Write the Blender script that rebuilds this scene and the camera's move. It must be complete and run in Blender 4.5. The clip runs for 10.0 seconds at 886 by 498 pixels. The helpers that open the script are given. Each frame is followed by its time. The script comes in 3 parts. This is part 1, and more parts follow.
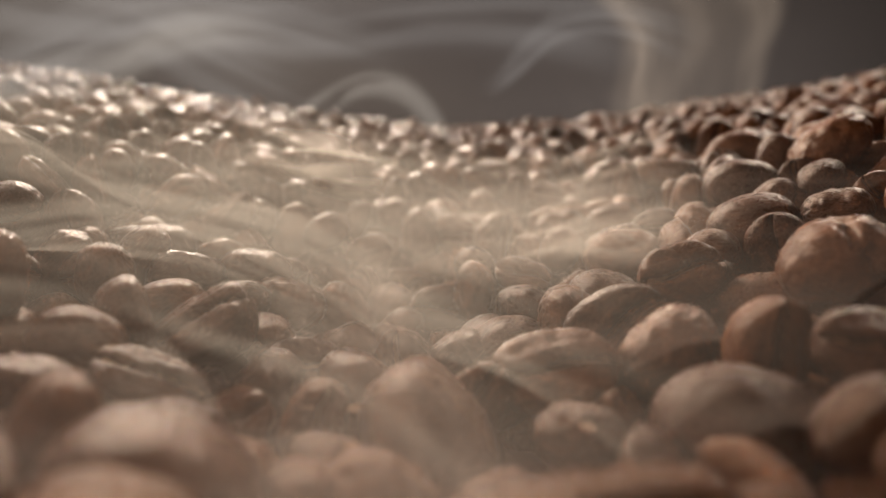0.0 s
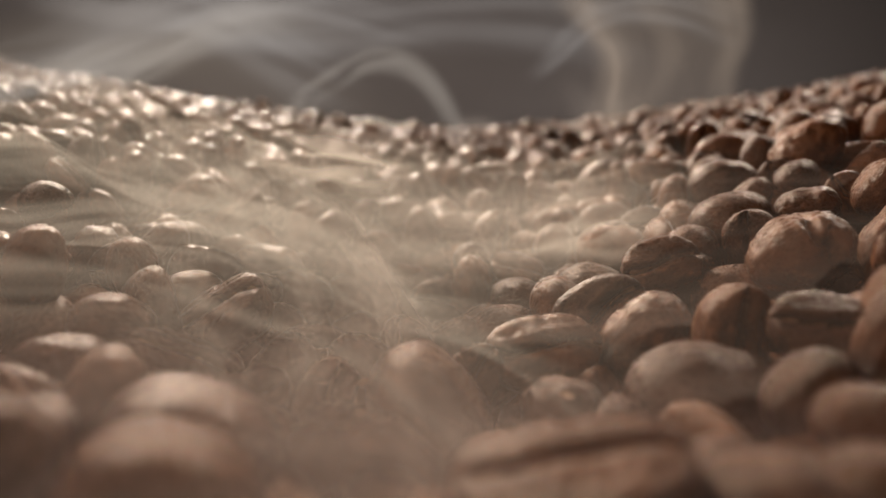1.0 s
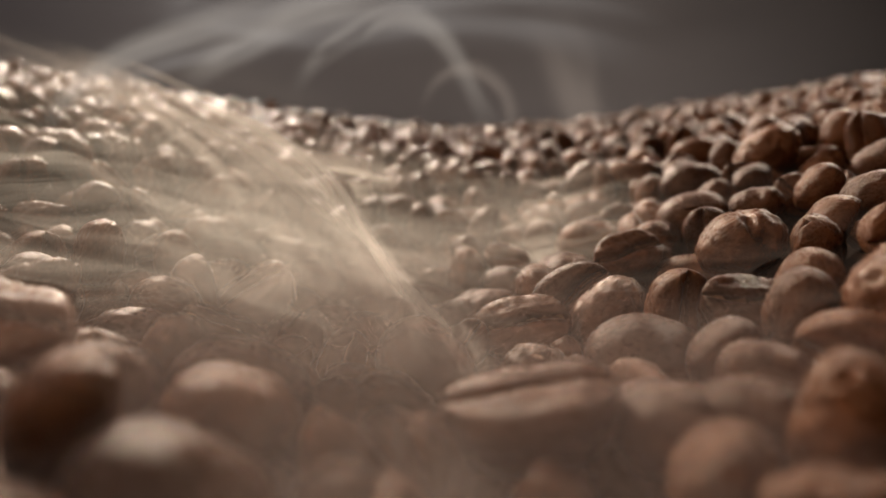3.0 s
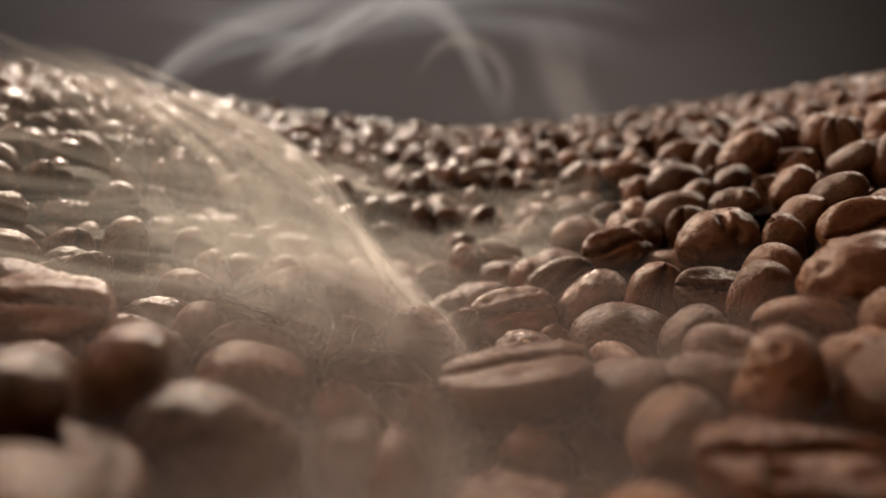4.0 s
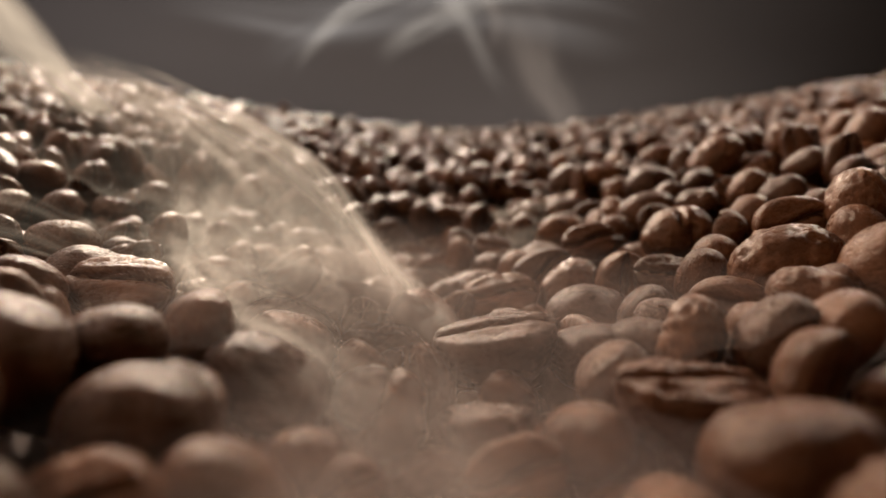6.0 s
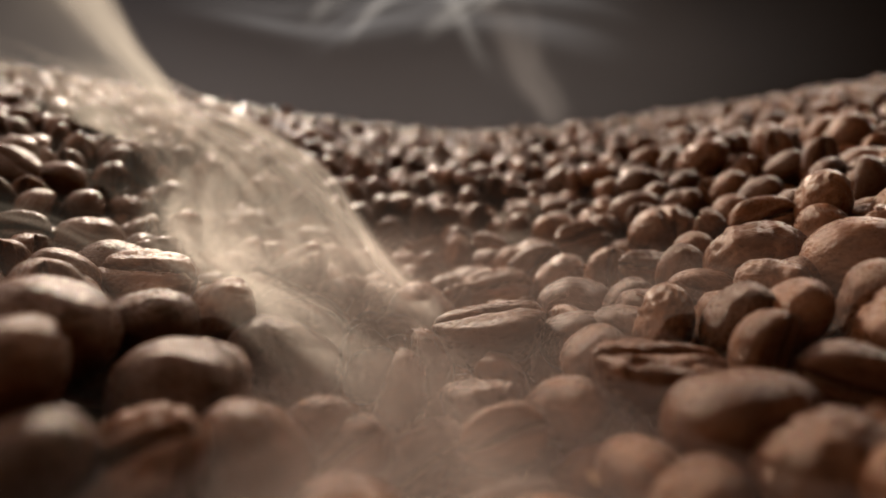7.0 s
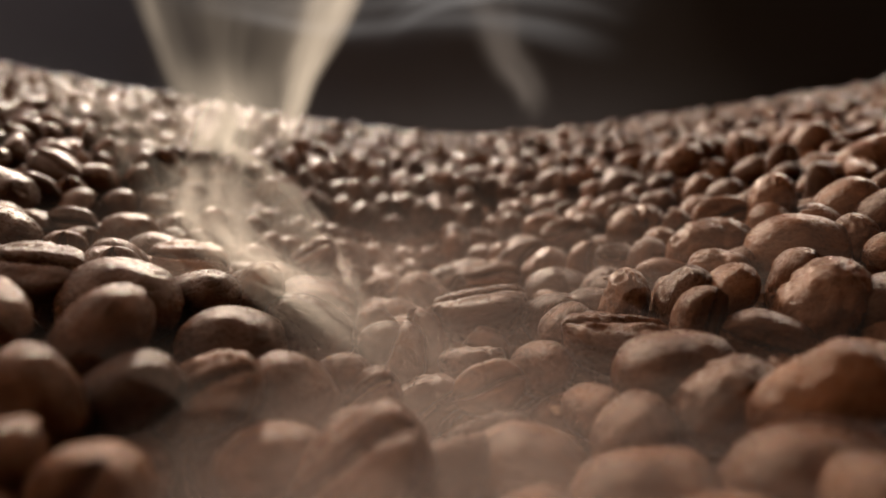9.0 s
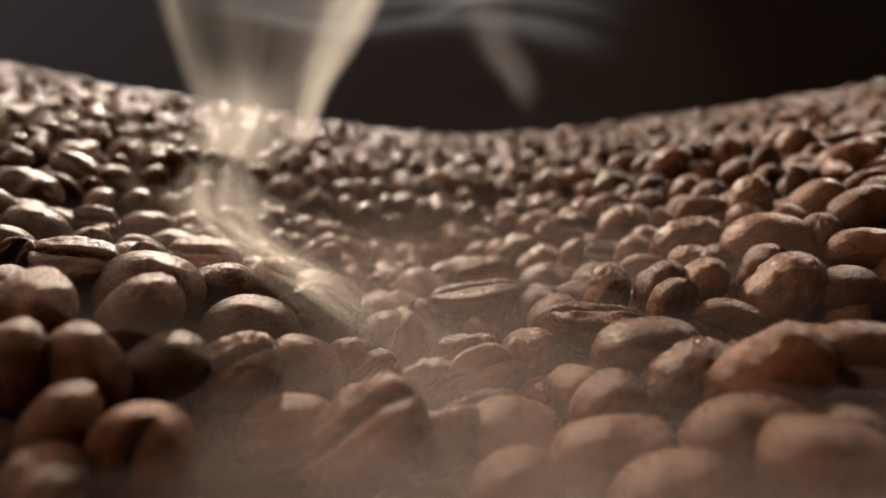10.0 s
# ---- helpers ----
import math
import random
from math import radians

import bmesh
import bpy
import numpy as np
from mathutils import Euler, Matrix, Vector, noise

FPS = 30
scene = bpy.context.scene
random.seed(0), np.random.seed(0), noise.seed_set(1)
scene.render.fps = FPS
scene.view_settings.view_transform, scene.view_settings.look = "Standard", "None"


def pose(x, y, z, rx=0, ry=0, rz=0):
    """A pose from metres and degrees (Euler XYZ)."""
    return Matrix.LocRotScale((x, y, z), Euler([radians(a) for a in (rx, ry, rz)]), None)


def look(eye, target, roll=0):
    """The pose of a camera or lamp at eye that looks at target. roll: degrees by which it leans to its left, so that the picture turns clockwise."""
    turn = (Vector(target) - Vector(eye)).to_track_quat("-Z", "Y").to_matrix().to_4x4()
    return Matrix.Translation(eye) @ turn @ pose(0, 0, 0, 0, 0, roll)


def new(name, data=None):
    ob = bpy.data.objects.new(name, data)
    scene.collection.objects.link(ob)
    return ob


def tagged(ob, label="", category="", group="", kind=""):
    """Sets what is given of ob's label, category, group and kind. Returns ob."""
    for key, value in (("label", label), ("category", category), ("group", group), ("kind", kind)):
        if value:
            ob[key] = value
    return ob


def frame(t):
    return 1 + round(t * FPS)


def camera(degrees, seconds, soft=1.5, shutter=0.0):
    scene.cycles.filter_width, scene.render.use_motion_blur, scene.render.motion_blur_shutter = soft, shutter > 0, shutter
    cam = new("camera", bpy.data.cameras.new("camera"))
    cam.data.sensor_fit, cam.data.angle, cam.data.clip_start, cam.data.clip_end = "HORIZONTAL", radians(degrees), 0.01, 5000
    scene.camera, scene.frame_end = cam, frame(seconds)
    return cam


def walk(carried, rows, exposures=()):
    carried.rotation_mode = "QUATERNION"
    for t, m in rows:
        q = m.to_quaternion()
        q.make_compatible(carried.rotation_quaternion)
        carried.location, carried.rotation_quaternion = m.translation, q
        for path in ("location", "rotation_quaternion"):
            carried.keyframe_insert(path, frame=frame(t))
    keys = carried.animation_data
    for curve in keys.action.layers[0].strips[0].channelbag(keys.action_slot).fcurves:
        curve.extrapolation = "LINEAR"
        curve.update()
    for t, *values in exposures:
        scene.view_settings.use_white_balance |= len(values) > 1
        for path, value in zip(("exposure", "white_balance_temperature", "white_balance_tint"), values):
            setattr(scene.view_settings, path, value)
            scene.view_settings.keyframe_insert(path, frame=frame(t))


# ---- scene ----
# The eye's place in metres; yaw, pitch and roll in degrees.
cam = camera(74.3, 10.0)
ROWS = [
    (0, 0.00038, 0.00058, 0.04936, 2.366, -12.723, -0.266),
    (0.5, 0.00068, -0.00206, 0.04949, 2.498, -12.632, -0.318),
    (1, 0.00094, -0.00459, 0.04977, 2.586, -12.642, -0.342),
    (1.5, 0.00120, -0.00711, 0.05015, 2.649, -12.717, -0.346),
    (2, 0.00146, -0.00964, 0.05060, 2.701, -12.827, -0.338),
    (2.5, 0.00174, -0.01225, 0.05108, 2.750, -12.949, -0.323),
    (3, 0.00204, -0.01494, 0.05158, 2.800, -13.067, -0.304),
    (3.5, 0.00234, -0.01770, 0.05207, 2.853, -13.169, -0.284),
    (4, 0.00265, -0.02053, 0.05253, 2.906, -13.247, -0.262),
    (4.5, 0.00298, -0.02342, 0.05298, 2.955, -13.298, -0.240),
    (5, 0.00328, -0.02633, 0.05338, 2.998, -13.321, -0.217),
    (5.5, 0.00356, -0.02924, 0.05376, 3.028, -13.320, -0.191),
    (6, 0.00381, -0.03212, 0.05410, 3.043, -13.298, -0.163),
    (6.5, 0.00403, -0.03496, 0.05442, 3.040, -13.263, -0.131),
    (7, 0.00422, -0.03774, 0.05471, 3.019, -13.219, -0.094),
    (7.5, 0.00439, -0.04045, 0.05500, 2.985, -13.174, -0.052),
    (8, 0.00455, -0.04313, 0.05529, 2.944, -13.135, -0.008),
    (8.5, 0.00470, -0.04577, 0.05561, 2.909, -13.105, 0.039),
    (9, 0.00492, -0.04846, 0.05594, 2.899, -13.089, 0.083),
    (9.5, 0.00521, -0.05125, 0.05632, 2.938, -13.087, 0.121),
    (10, 0.00566, -0.05424, 0.05676, 3.059, -13.096, 0.146),
]


def eye_pose(x, y, z, yaw, pitch, roll):
    turn = Euler((radians(90 + pitch), 0, radians(yaw))).to_matrix().to_4x4()
    return Matrix.Translation((x, y, z)) @ turn @ pose(0, 0, 0, 0, 0, roll)


walk(cam, [(row[0], eye_pose(*row[1:])) for row in ROWS])

# ---- light ----
world = bpy.data.worlds.new("studio")
scene.world = world
world.use_nodes = True
world.node_tree.nodes["Background"].inputs["Color"].default_value = (0.92, 0.68, 0.56, 1)
world.node_tree.nodes["Background"].inputs["Strength"].default_value = 1.05

sun = new("sun", bpy.data.lights.new("sun", "SUN"))
sun.data.energy, sun.data.angle, sun.data.color = 3.4, radians(3), (1.0, 0.84, 0.69)
sun.matrix_basis = look((-0.34, 0.86, 0.50), (0, 0, 0))
rim = new("rim_lamp", bpy.data.lights.new("rim_lamp", "AREA"))
rim.data.energy, rim.data.size, rim.data.color = 3.4, 0.22, (1.0, 0.82, 0.67)
rim.matrix_basis = look((0.75, 1.0, 0.62), (0.02, 0.05, 0.03))
scene.cycles.transparent_max_bounces = 24
scene.view_settings.exposure = 0.58

cam.data.dof.use_dof = True
cam.data.dof.focus_distance = 0.062
cam.data.dof.aperture_fstop = 15.0


# ---- materials ----
def node_material(name):
    m = bpy.data.materials.new(name)
    m.use_nodes = True
    return m, m.node_tree.nodes, m.node_tree.links


def ramp(nodes, links, fac, stops):
    r = nodes.new("ShaderNodeValToRGB")
    while len(r.color_ramp.elements) < len(stops):
        r.color_ramp.elements.new(0.5)
    for e, (at, c) in zip(r.color_ramp.elements, stops):
        e.position, e.color = at, (*c, 1)
    links.new(fac, r.inputs["Fac"])
    return r.outputs["Color"]


def noise_node(nodes, links, vec, scale, detail=4.0, rough=0.55):
    n = nodes.new("ShaderNodeTexNoise")
    n.inputs["Scale"].default_value, n.inputs["Detail"].default_value = scale, detail
    n.inputs["Roughness"].default_value = rough
    if vec is not None:
        links.new(vec, n.inputs["Vector"])
    return n.outputs["Fac"]


def maths(nodes, links, op, a, b=None, c=None):
    n = nodes.new("ShaderNodeMath")
    n.operation = op
    for slot, v in zip(n.inputs, (a, b, c)):
        if v is None:
            continue
        if isinstance(v, (int, float)):
            slot.default_value = v
        else:
            links.new(v, slot)
    return n.outputs[0]


def stretched(nodes, links, vec, scale):
    n = nodes.new("ShaderNodeMapping")
    n.inputs["Scale"].default_value = scale
    links.new(vec, n.inputs["Vector"])
    return n.outputs["Vector"]


def roast_material(name, per_island):
    """Roasted bean skin: brown, mottled, faintly oily, with fine wrinkles along the bean."""
    m, nodes, links = node_material(name)
    b = nodes["Principled BSDF"]
    if per_island:
        vary = nodes.new("ShaderNodeNewGeometry").outputs["Random Per Island"]
        where = nodes.new("ShaderNodeTexCoord").outputs["Object"]
        grain = stretched(nodes, links, where, (1000, 1000, 1000))
    else:
        vary = nodes.new("ShaderNodeObjectInfo").outputs["Random"]
        where = nodes.new("ShaderNodeTexCoord").outputs["Object"]
        grain = stretched(nodes, links, where, (6, 10, 10))
    base = ramp(nodes, links, vary, [(0.0, (0.040, 0.0145, 0.006)), (0.35, (0.066, 0.024, 0.0095)), (0.7, (0.092, 0.035, 0.014)), (1.0, (0.125, 0.051, 0.022))])
    mottle = noise_node(nodes, links, grain, 0.35 if per_island else 0.5, 5)
    tone = ramp(nodes, links, mottle, [(0.25, (0.55, 0.50, 0.48)), (0.5, (0.95, 0.95, 0.95)), (0.78, (1.5, 1.45, 1.35))])
    mix = nodes.new("ShaderNodeMix")
    mix.data_type, mix.blend_type = "RGBA", "MULTIPLY"
    mix.inputs["Factor"].default_value = 1.0
    links.new(base, mix.inputs["A"])
    links.new(tone, mix.inputs["B"])
    links.new(mix.outputs["Result"], b.inputs["Base Color"])
    fine = noise_node(nodes, links, grain, 2.6, 6, 0.62)
    rough = ramp(nodes, links, fine, [(0.3, (0.22, 0.22, 0.22)), (0.7, (0.37, 0.37, 0.37))])
    links.new(rough, b.inputs["Roughness"])
    b.inputs["IOR"].default_value = 1.40
    b.inputs["Specular IOR Level"].default_value = 0.5
    b.inputs["Specular Tint"].default_value = (1.0, 0.72, 0.50, 1)
    bump = nodes.new("ShaderNodeBump")
    bump.inputs["Strength"].default_value = 1.0
    bump.inputs["Distance"].default_value = 0.0002
    grit = noise_node(nodes, links, grain, 9.0, 3, 0.6)
    tall = maths(nodes, links, "MULTIPLY_ADD", grit, 0.22, maths(nodes, links, "MULTIPLY_ADD", mottle, 0.35, fine))
    links.new(tall, bump.inputs["Height"])
    links.new(bump.outputs["Normal"], b.inputs["Normal"])
    return m


def chaff_material():
    """Dry silverskin: pale tan, papery."""
    m, nodes, links = node_material("silverskin")
    b = nodes["Principled BSDF"]
    where = stretched(nodes, links, nodes.new("ShaderNodeTexCoord").outputs["Object"], (3, 14, 14))
    n = noise_node(nodes, links, where, 1.6, 6)
    links.new(ramp(nodes, links, n, [(0.3, (0.13, 0.06, 0.03)), (0.55, (0.27, 0.15, 0.08)), (0.8, (0.46, 0.30, 0.17))]), b.inputs["Base Color"])
    b.inputs["Roughness"].default_value = 0.8
    bump = nodes.new("ShaderNodeBump")
    bump.inputs["Strength"].default_value, bump.inputs["Distance"].default_value = 0.8, 0.0003
    links.new(n, bump.inputs["Height"])
    links.new(bump.outputs["Normal"], b.inputs["Normal"])
    return m


def plain_material(name, low, high, scale, rough):
    m, nodes, links = node_material(name)
    b = nodes["Principled BSDF"]
    where = nodes.new("ShaderNodeTexCoord").outputs["Object"]
    n = noise_node(nodes, links, where, scale, 5)
    links.new(ramp(nodes, links, n, [(0.3, low), (0.7, high)]), b.inputs["Base Color"])
    b.inputs["Roughness"].default_value = rough
    return m


ROAST = roast_material("roasted_skin", False)
ROAST_HEAP = roast_material("roasted_skin_heap", True)
CHAFF = chaff_material()
# Dark brown that stands in for shade in the gaps between beans.
GAP_SHADE = plain_material("gap_shade", (0.02, 0.009, 0.005), (0.06, 0.028, 0.014), 400, 0.9)
# Dark finish of the added panels that block light.
BLOCKER = plain_material("blocker_dark", (0.05, 0.04, 0.034), (0.09, 0.072, 0.06), 4, 0.9)
STEEL = plain_material("dark_steel", (0.03, 0.028, 0.027), (0.06, 0.056, 0.052), 30, 0.5)


def wall_material():
    """A dark wall, slate grey on one side and brown on the other, blotched."""
    m, nodes, links = node_material("dark_wall")
    b = nodes["Principled BSDF"]
    where = nodes.new("ShaderNodeTexCoord").outputs["Object"]
    apart = nodes.new("ShaderNodeSeparateXYZ")
    links.new(where, apart.inputs[0])
    along = maths(nodes, links, "MULTIPLY_ADD", apart.outputs[0], 0.45, 0.5)
    along = maths(nodes, links, "ADD", along, maths(nodes, links, "MULTIPLY_ADD", noise_node(nodes, links, where, 2.5, 4), 0.5, -0.25))
    links.new(ramp(nodes, links, along, [(0.1, (0.017, 0.020, 0.029)), (0.45, (0.022, 0.0165, 0.0145)), (0.85, (0.015, 0.0085, 0.003))]), b.inputs["Base Color"])
    b.inputs["Roughness"].default_value = 0.9
    return m


WALL = wall_material()


# ---- the lie of the heap ----
def hump(x, y, cx, cy):
    return math.exp(-((10 * x - cx) ** 2 + (10 * y - cy) ** 2) / 0.125)


def heap_top(x, y):
    """Height of the heap's surface: a valley towards the back, with banks on both sides."""
    u, v = 10 * x, 10 * y
    s = math.sqrt(u * u + 0.04)
    z = 0.02833 - 0.00051 * u + 0.02840 * s - 0.00105 * u * u + 0.00421 * v + 0.00012 * v * v - 0.00002 * v ** 3 + 0.00025 * u * v - 0.00475 * s * v + 0.00050 * u * u * v - 0.00013 * u * v * v
    z += -0.00599 * hump(x, y, 0, 0.6) - 0.00151 * hump(x, y, -0.35, 0.65) + 0.00409 * hump(x, y, 0.3, 0.25) + 0.01380 * hump(x, y, -0.2, 0) + 0.00401 * hump(x, y, 0.5, 0.9) - 0.00749 * hump(x, y, 0.05, 0.2) - 0.00669 * hump(x, y, 0, -0.15) + 0.00441 * hump(x, y, 0.25, -0.1) - 0.00036 * hump(x, y, 0.24, 0.35) + 0.00298 * hump(x, y, 0, 0.32) - 0.00514 * hump(x, y, -0.2, 0.2)
    z += 0.0042 * math.exp(-(x / 0.075) ** 2) * min(1.0, max(0.0, (y - 0.10) / 0.12))
    return z - 2.6 * max(0.0, y - 0.225) ** 2 - 0.9 * max(0.0, abs(x) - 0.21) ** 2


# ---- beans ----
def bean_form(seed):
    """The proportions of one bean of unit length."""
    rng = random.Random(seed)
    form = dict(wide=rng.uniform(0.68, 0.80), thick=rng.uniform(0.46, 0.56), sway=rng.choice((-1, 1)) * rng.uniform(0.02, 0.05), skew=rng.uniform(-0.10, 0.10))
    form.update(full=rng.uniform(2.1, 2.7), bend=rng.uniform(-0.10, 0.03), dent=rng.uniform(0.0, 0.05), gape=rng.uniform(0.018, 0.030))
    form["off"] = Vector([rng.uniform(0, 50) for _ in range(3)])
    return form


def bean_outline(form, x):
    return max(0.0, 1 - abs(2 * x) ** form["full"]) ** 0.5 * (1 + form["skew"] * 2 * x)


def flat_side(form, x, y):
    """Height of the flat side: two plump lips that roll down into a winding cut."""
    r = bean_outline(form, x)
    half = max(1e-5, 0.5 * form["wide"] * r)
    s = min(1.0, abs(y) / half)
    mid = form["sway"] * math.sin(6.0 * x)
    z = -0.17 * form["thick"] * r ** 0.6 * (1 - s ** 6) ** 0.5 - 0.030 * r * math.exp(-((abs(y - mid) - 0.11) / 0.06) ** 2)
    return z - 0.30 * form["thick"] + 0.14 * r ** 0.6 * math.exp(-abs((y - mid) / form["gape"]) ** 1.5)


def bean_points(rows, cols, seed, rugged, broken=0.0):
    """A bean of unit length along x, domed towards +z, flat with a winding cut along -z."""
    form = bean_form(seed)
    wide, thick, off = form["wide"], form["thick"], form["off"]
    half = cols // 2
    pts = []
    for i in range(rows + 1):
        x = 0.5 * math.cos(math.pi * i / rows)
        r = bean_outline(form, x)
        for j in range(cols):
            if j < half:
                a = math.pi * j / half
                y, dome = 0.5 * wide * r * math.cos(a), math.sin(a)
                z = (0.82 * r ** 0.9 * dome ** 0.95 - 0.30) * thick - form["dent"] * math.exp(-((x - 0.15) / 0.12) ** 2) * dome * r
            else:
                e, dome = -1 + 2 * (j - half) / (cols - half), 0.0
                y = 0.5 * wide * r * (0.55 * e + 0.45 * e ** 3)
                z = flat_side(form, x, y)
            p = Vector((x, y, z + form["bend"] * x * x))
            n = Vector((x * 0.8, y / wide, z / thick + 0.1))
            if n.length > 1e-6:
                n.normalize()
            k = noise.noise(p * 2.9 + off) * 0.024 + rugged * noise.noise(Vector((p.x * 5, p.y * 13, p.z * 13)) + off) * 0.016
            k += rugged * abs(noise.noise(Vector((p.x * 7, p.y * 9, p.z * 9)) - off)) * -0.040
            k += (0.35 + 0.65 * rugged) * noise.noise(Vector((p.x * 17, p.y * 24, p.z * 24)) + off) * 0.007
            if broken:
                line = p.x - 0.10 + 0.22 * noise.noise(Vector((p.y * 5, p.z * 5, seed)))
                k -= broken * math.exp(-((line / 0.035) ** 2)) * (0.5 + dome)
                k -= 0.6 * broken * max(0.0, noise.noise(p * 6 - off)) * (p.x > 0.02)
            pts.append(p + n * k * min(1.0, 0.25 + r))
    return pts


def bean_faces(rows, cols):
    return [(i * cols + j, i * cols + (j + 1) % cols, (i + 1) * cols + (j + 1) % cols, (i + 1) * cols + j) for i in range(rows) for j in range(cols)]


def smooth_mesh(name, pts, faces, material):
    me = bpy.data.meshes.new(name)
    me.from_pydata(pts, [], faces)
    me.polygons.foreach_set("use_smooth", [True] * len(me.polygons))
    me.materials.append(material)
    me.update()
    return me


def bean_mesh(seed, rugged, broken=0.0):
    rows, cols = 46, 50
    pts, faces = bean_points(rows, cols, seed, rugged, broken), bean_faces(rows, cols)
    bm = bmesh.new()
    vs = [bm.verts.new(p) for p in pts]
    for f in faces:
        bm.faces.new([vs[k] for k in f]).smooth = True
    bmesh.ops.remove_doubles(bm, verts=bm.verts, dist=1e-4)
    bmesh.ops.recalc_face_normals(bm, faces=bm.faces)
    me = bpy.data.meshes.new("coffee_bean")
    bm.to_mesh(me)
    bm.free()
    me.materials.append(ROAST)
    return me


def cut_mesh(seed):
    """The papery skin that lines a bean's cut: a narrow ragged strip, folded into the groove."""
    rng, form = random.Random(seed), bean_form(seed)
    rows, cols = 30, 7
    pts, faces = [], []
    for i in range(rows + 1):
        x = -0.43 + 0.86 * i / rows
        mid = form["sway"] * math.sin(6.0 * x)
        wide = 0.75 * form["gape"] + rng.uniform(-0.006, 0.008)
        for j in range(cols):
            y = mid + wide * (-1 + 2 * j / (cols - 1))
            pts.append((x, y, form["bend"] * x * x + flat_side(form, x, y) - 0.012 + rng.uniform(-0.006, 0.006)))
    for i in range(rows):
        for j in range(cols - 1):
            faces.append((i * cols + j, i * cols + j + 1, (i + 1) * cols + j + 1, (i + 1) * cols + j))
    return smooth_mesh("centre_cut", pts, faces, CHAFF)


RUGGED = (0.15, 1.2, 0.3, 0.5, 0.15, 0.7, 0.2, 0.9)
BEANS = [(bean_mesh(70 + k, RUGGED[k], 0.07 if k == 7 else 0.0), cut_mesh(70 + k)) for k in range(8)]


def bean_pose(x, y, z, length, az, lift, roll):
    turn = Matrix.Rotation(radians(az), 4, "Z") @ Matrix.Rotation(radians(-lift), 4, "Y") @ Matrix.Rotation(radians(roll), 4, "X")
    return Matrix.Translation((x, y, z)) @ turn @ Matrix.Diagonal((length, length, length, 1))


LOOKS = {
    0: "smooth medium-brown roasted coffee bean with a rounded back",
    1: "deeply wrinkled dark roasted coffee bean with a cracked skin",
    2: "medium-brown roasted coffee bean lying among others",
    3: "roasted coffee bean with pale papery skin in its cut",
    4: "plump reddish-brown roasted coffee bean",
    5: "lightly wrinkled roasted coffee bean with a ragged cut",
    6: "broad glossy roasted coffee bean with a smooth back",
    7: "broken roasted coffee bean with a split, flaking skin",
}
taken = []


def single_bean(x, y, z, length, az, lift, roll, look_of):
    ob = new("coffee_bean")
    ob.empty_display_size = 0.5
    ob.matrix_basis = bean_pose(x, y, z, length, az, lift, roll)
    tagged(ob, LOOKS[look_of], "coffee bean", "roasted coffee beans of the heap")
    body = new("body", BEANS[look_of][0])
    body.parent = ob
    cut = new("centre_cut", BEANS[look_of][1])
    cut.parent = ob
    tagged(cut, "pale papery silverskin in the cut")
    return ob


def key_bean(x, y, z, length, az, lift, roll, look_of):
    taken.append((x, y, z))
    single_bean(x, y, z, length, az, lift, roll, look_of)


key_bean(0.0168, 0.0468, 0.0298, 0.0101, 0, 52, 60, 1)
key_bean(0.0228, 0.0436, 0.0315, 0.0097, 8, 84, -82, 2)
key_bean(0.0278, 0.0379, 0.0335, 0.0091, -10, -8, -140, 3)
key_bean(0.0329, 0.0511, 0.0372, 0.0103, 12, 22, 60, 7)
key_bean(0.0300, 0.0330, 0.0351, 0.0075, 0, 80, 90, 4)
key_bean(0.0218, 0.0586, 0.0335, 0.0088, 10, 12, -130, 5)
key_bean(0.0148, 0.0619, 0.0309, 0.0082, -27, 10, 30, 0)
key_bean(0.0145, 0.0531, 0.0302, 0.0101, -8, 40, -105, 6)
key_bean(0.0047, 0.0563, 0.0273, 0.0084, 24, 12, 30, 0)
key_bean(0.0063, 0.0657, 0.0282, 0.0072, -37, 15, 40, 4)
key_bean(0.0078, 0.0466, 0.0279, 0.0107, 0, 6, -140, 3)
key_bean(0.0234, 0.0253, 0.0336, 0.0070, -37, 0, 30, 2)
key_bean(0.0145, 0.0240, 0.0308, 0.0070, 37, 8, 35, 6)
key_bean(0.0076, 0.0256, 0.0282, 0.0091, 0, 16, 40, 0)
key_bean(0.0145, 0.0195, 0.0321, 0.0082, -27, 20, 45, 4)
key_bean(0.0189, 0.0181, 0.0340, 0.0070, -37, 10, 45, 2)
key_bean(0.0022, 0.0306, 0.0268, 0.0070, 37, 10, 30, 5)
key_bean(-0.0019, 0.0391, 0.0268, 0.0116, -10, -42, 58, 6)
key_bean(-0.0100, 0.0490, 0.0269, 0.0076, -35, 0, 25, 3)
key_bean(-0.0113, 0.0408, 0.0272, 0.0070, 0, 65, -60, 5)
key_bean(-0.0230, 0.0499, 0.0300, 0.0109, 0, 28, -150, 3)
key_bean(-0.0296, 0.0425, 0.0328, 0.0072, 37, -22, 40, 0)
key_bean(-0.0288, 0.0544, 0.0320, 0.0070, 37, 0, 30, 4)
key_bean(-0.0257, 0.0689, 0.0312, 0.0096, 0, 4, 20, 6)
key_bean(-0.0392, 0.0456, 0.0365, 0.0081, 0, 75, 80, 2)
key_bean(-0.0345, 0.0530, 0.0343, 0.0071, 0, 95, 90, 0)
key_bean(-0.0237, 0.0300, 0.0319, 0.0070, 0, 58, 70, 4)
key_bean(-0.0188, 0.0336, 0.0295, 0.0083, -26, 8, 30, 5)
key_bean(-0.0141, 0.0308, 0.0286, 0.0070, 37, 5, 30, 0)
key_bean(-0.0099, 0.0309, 0.0275, 0.0070, -37, 15, 40, 2)
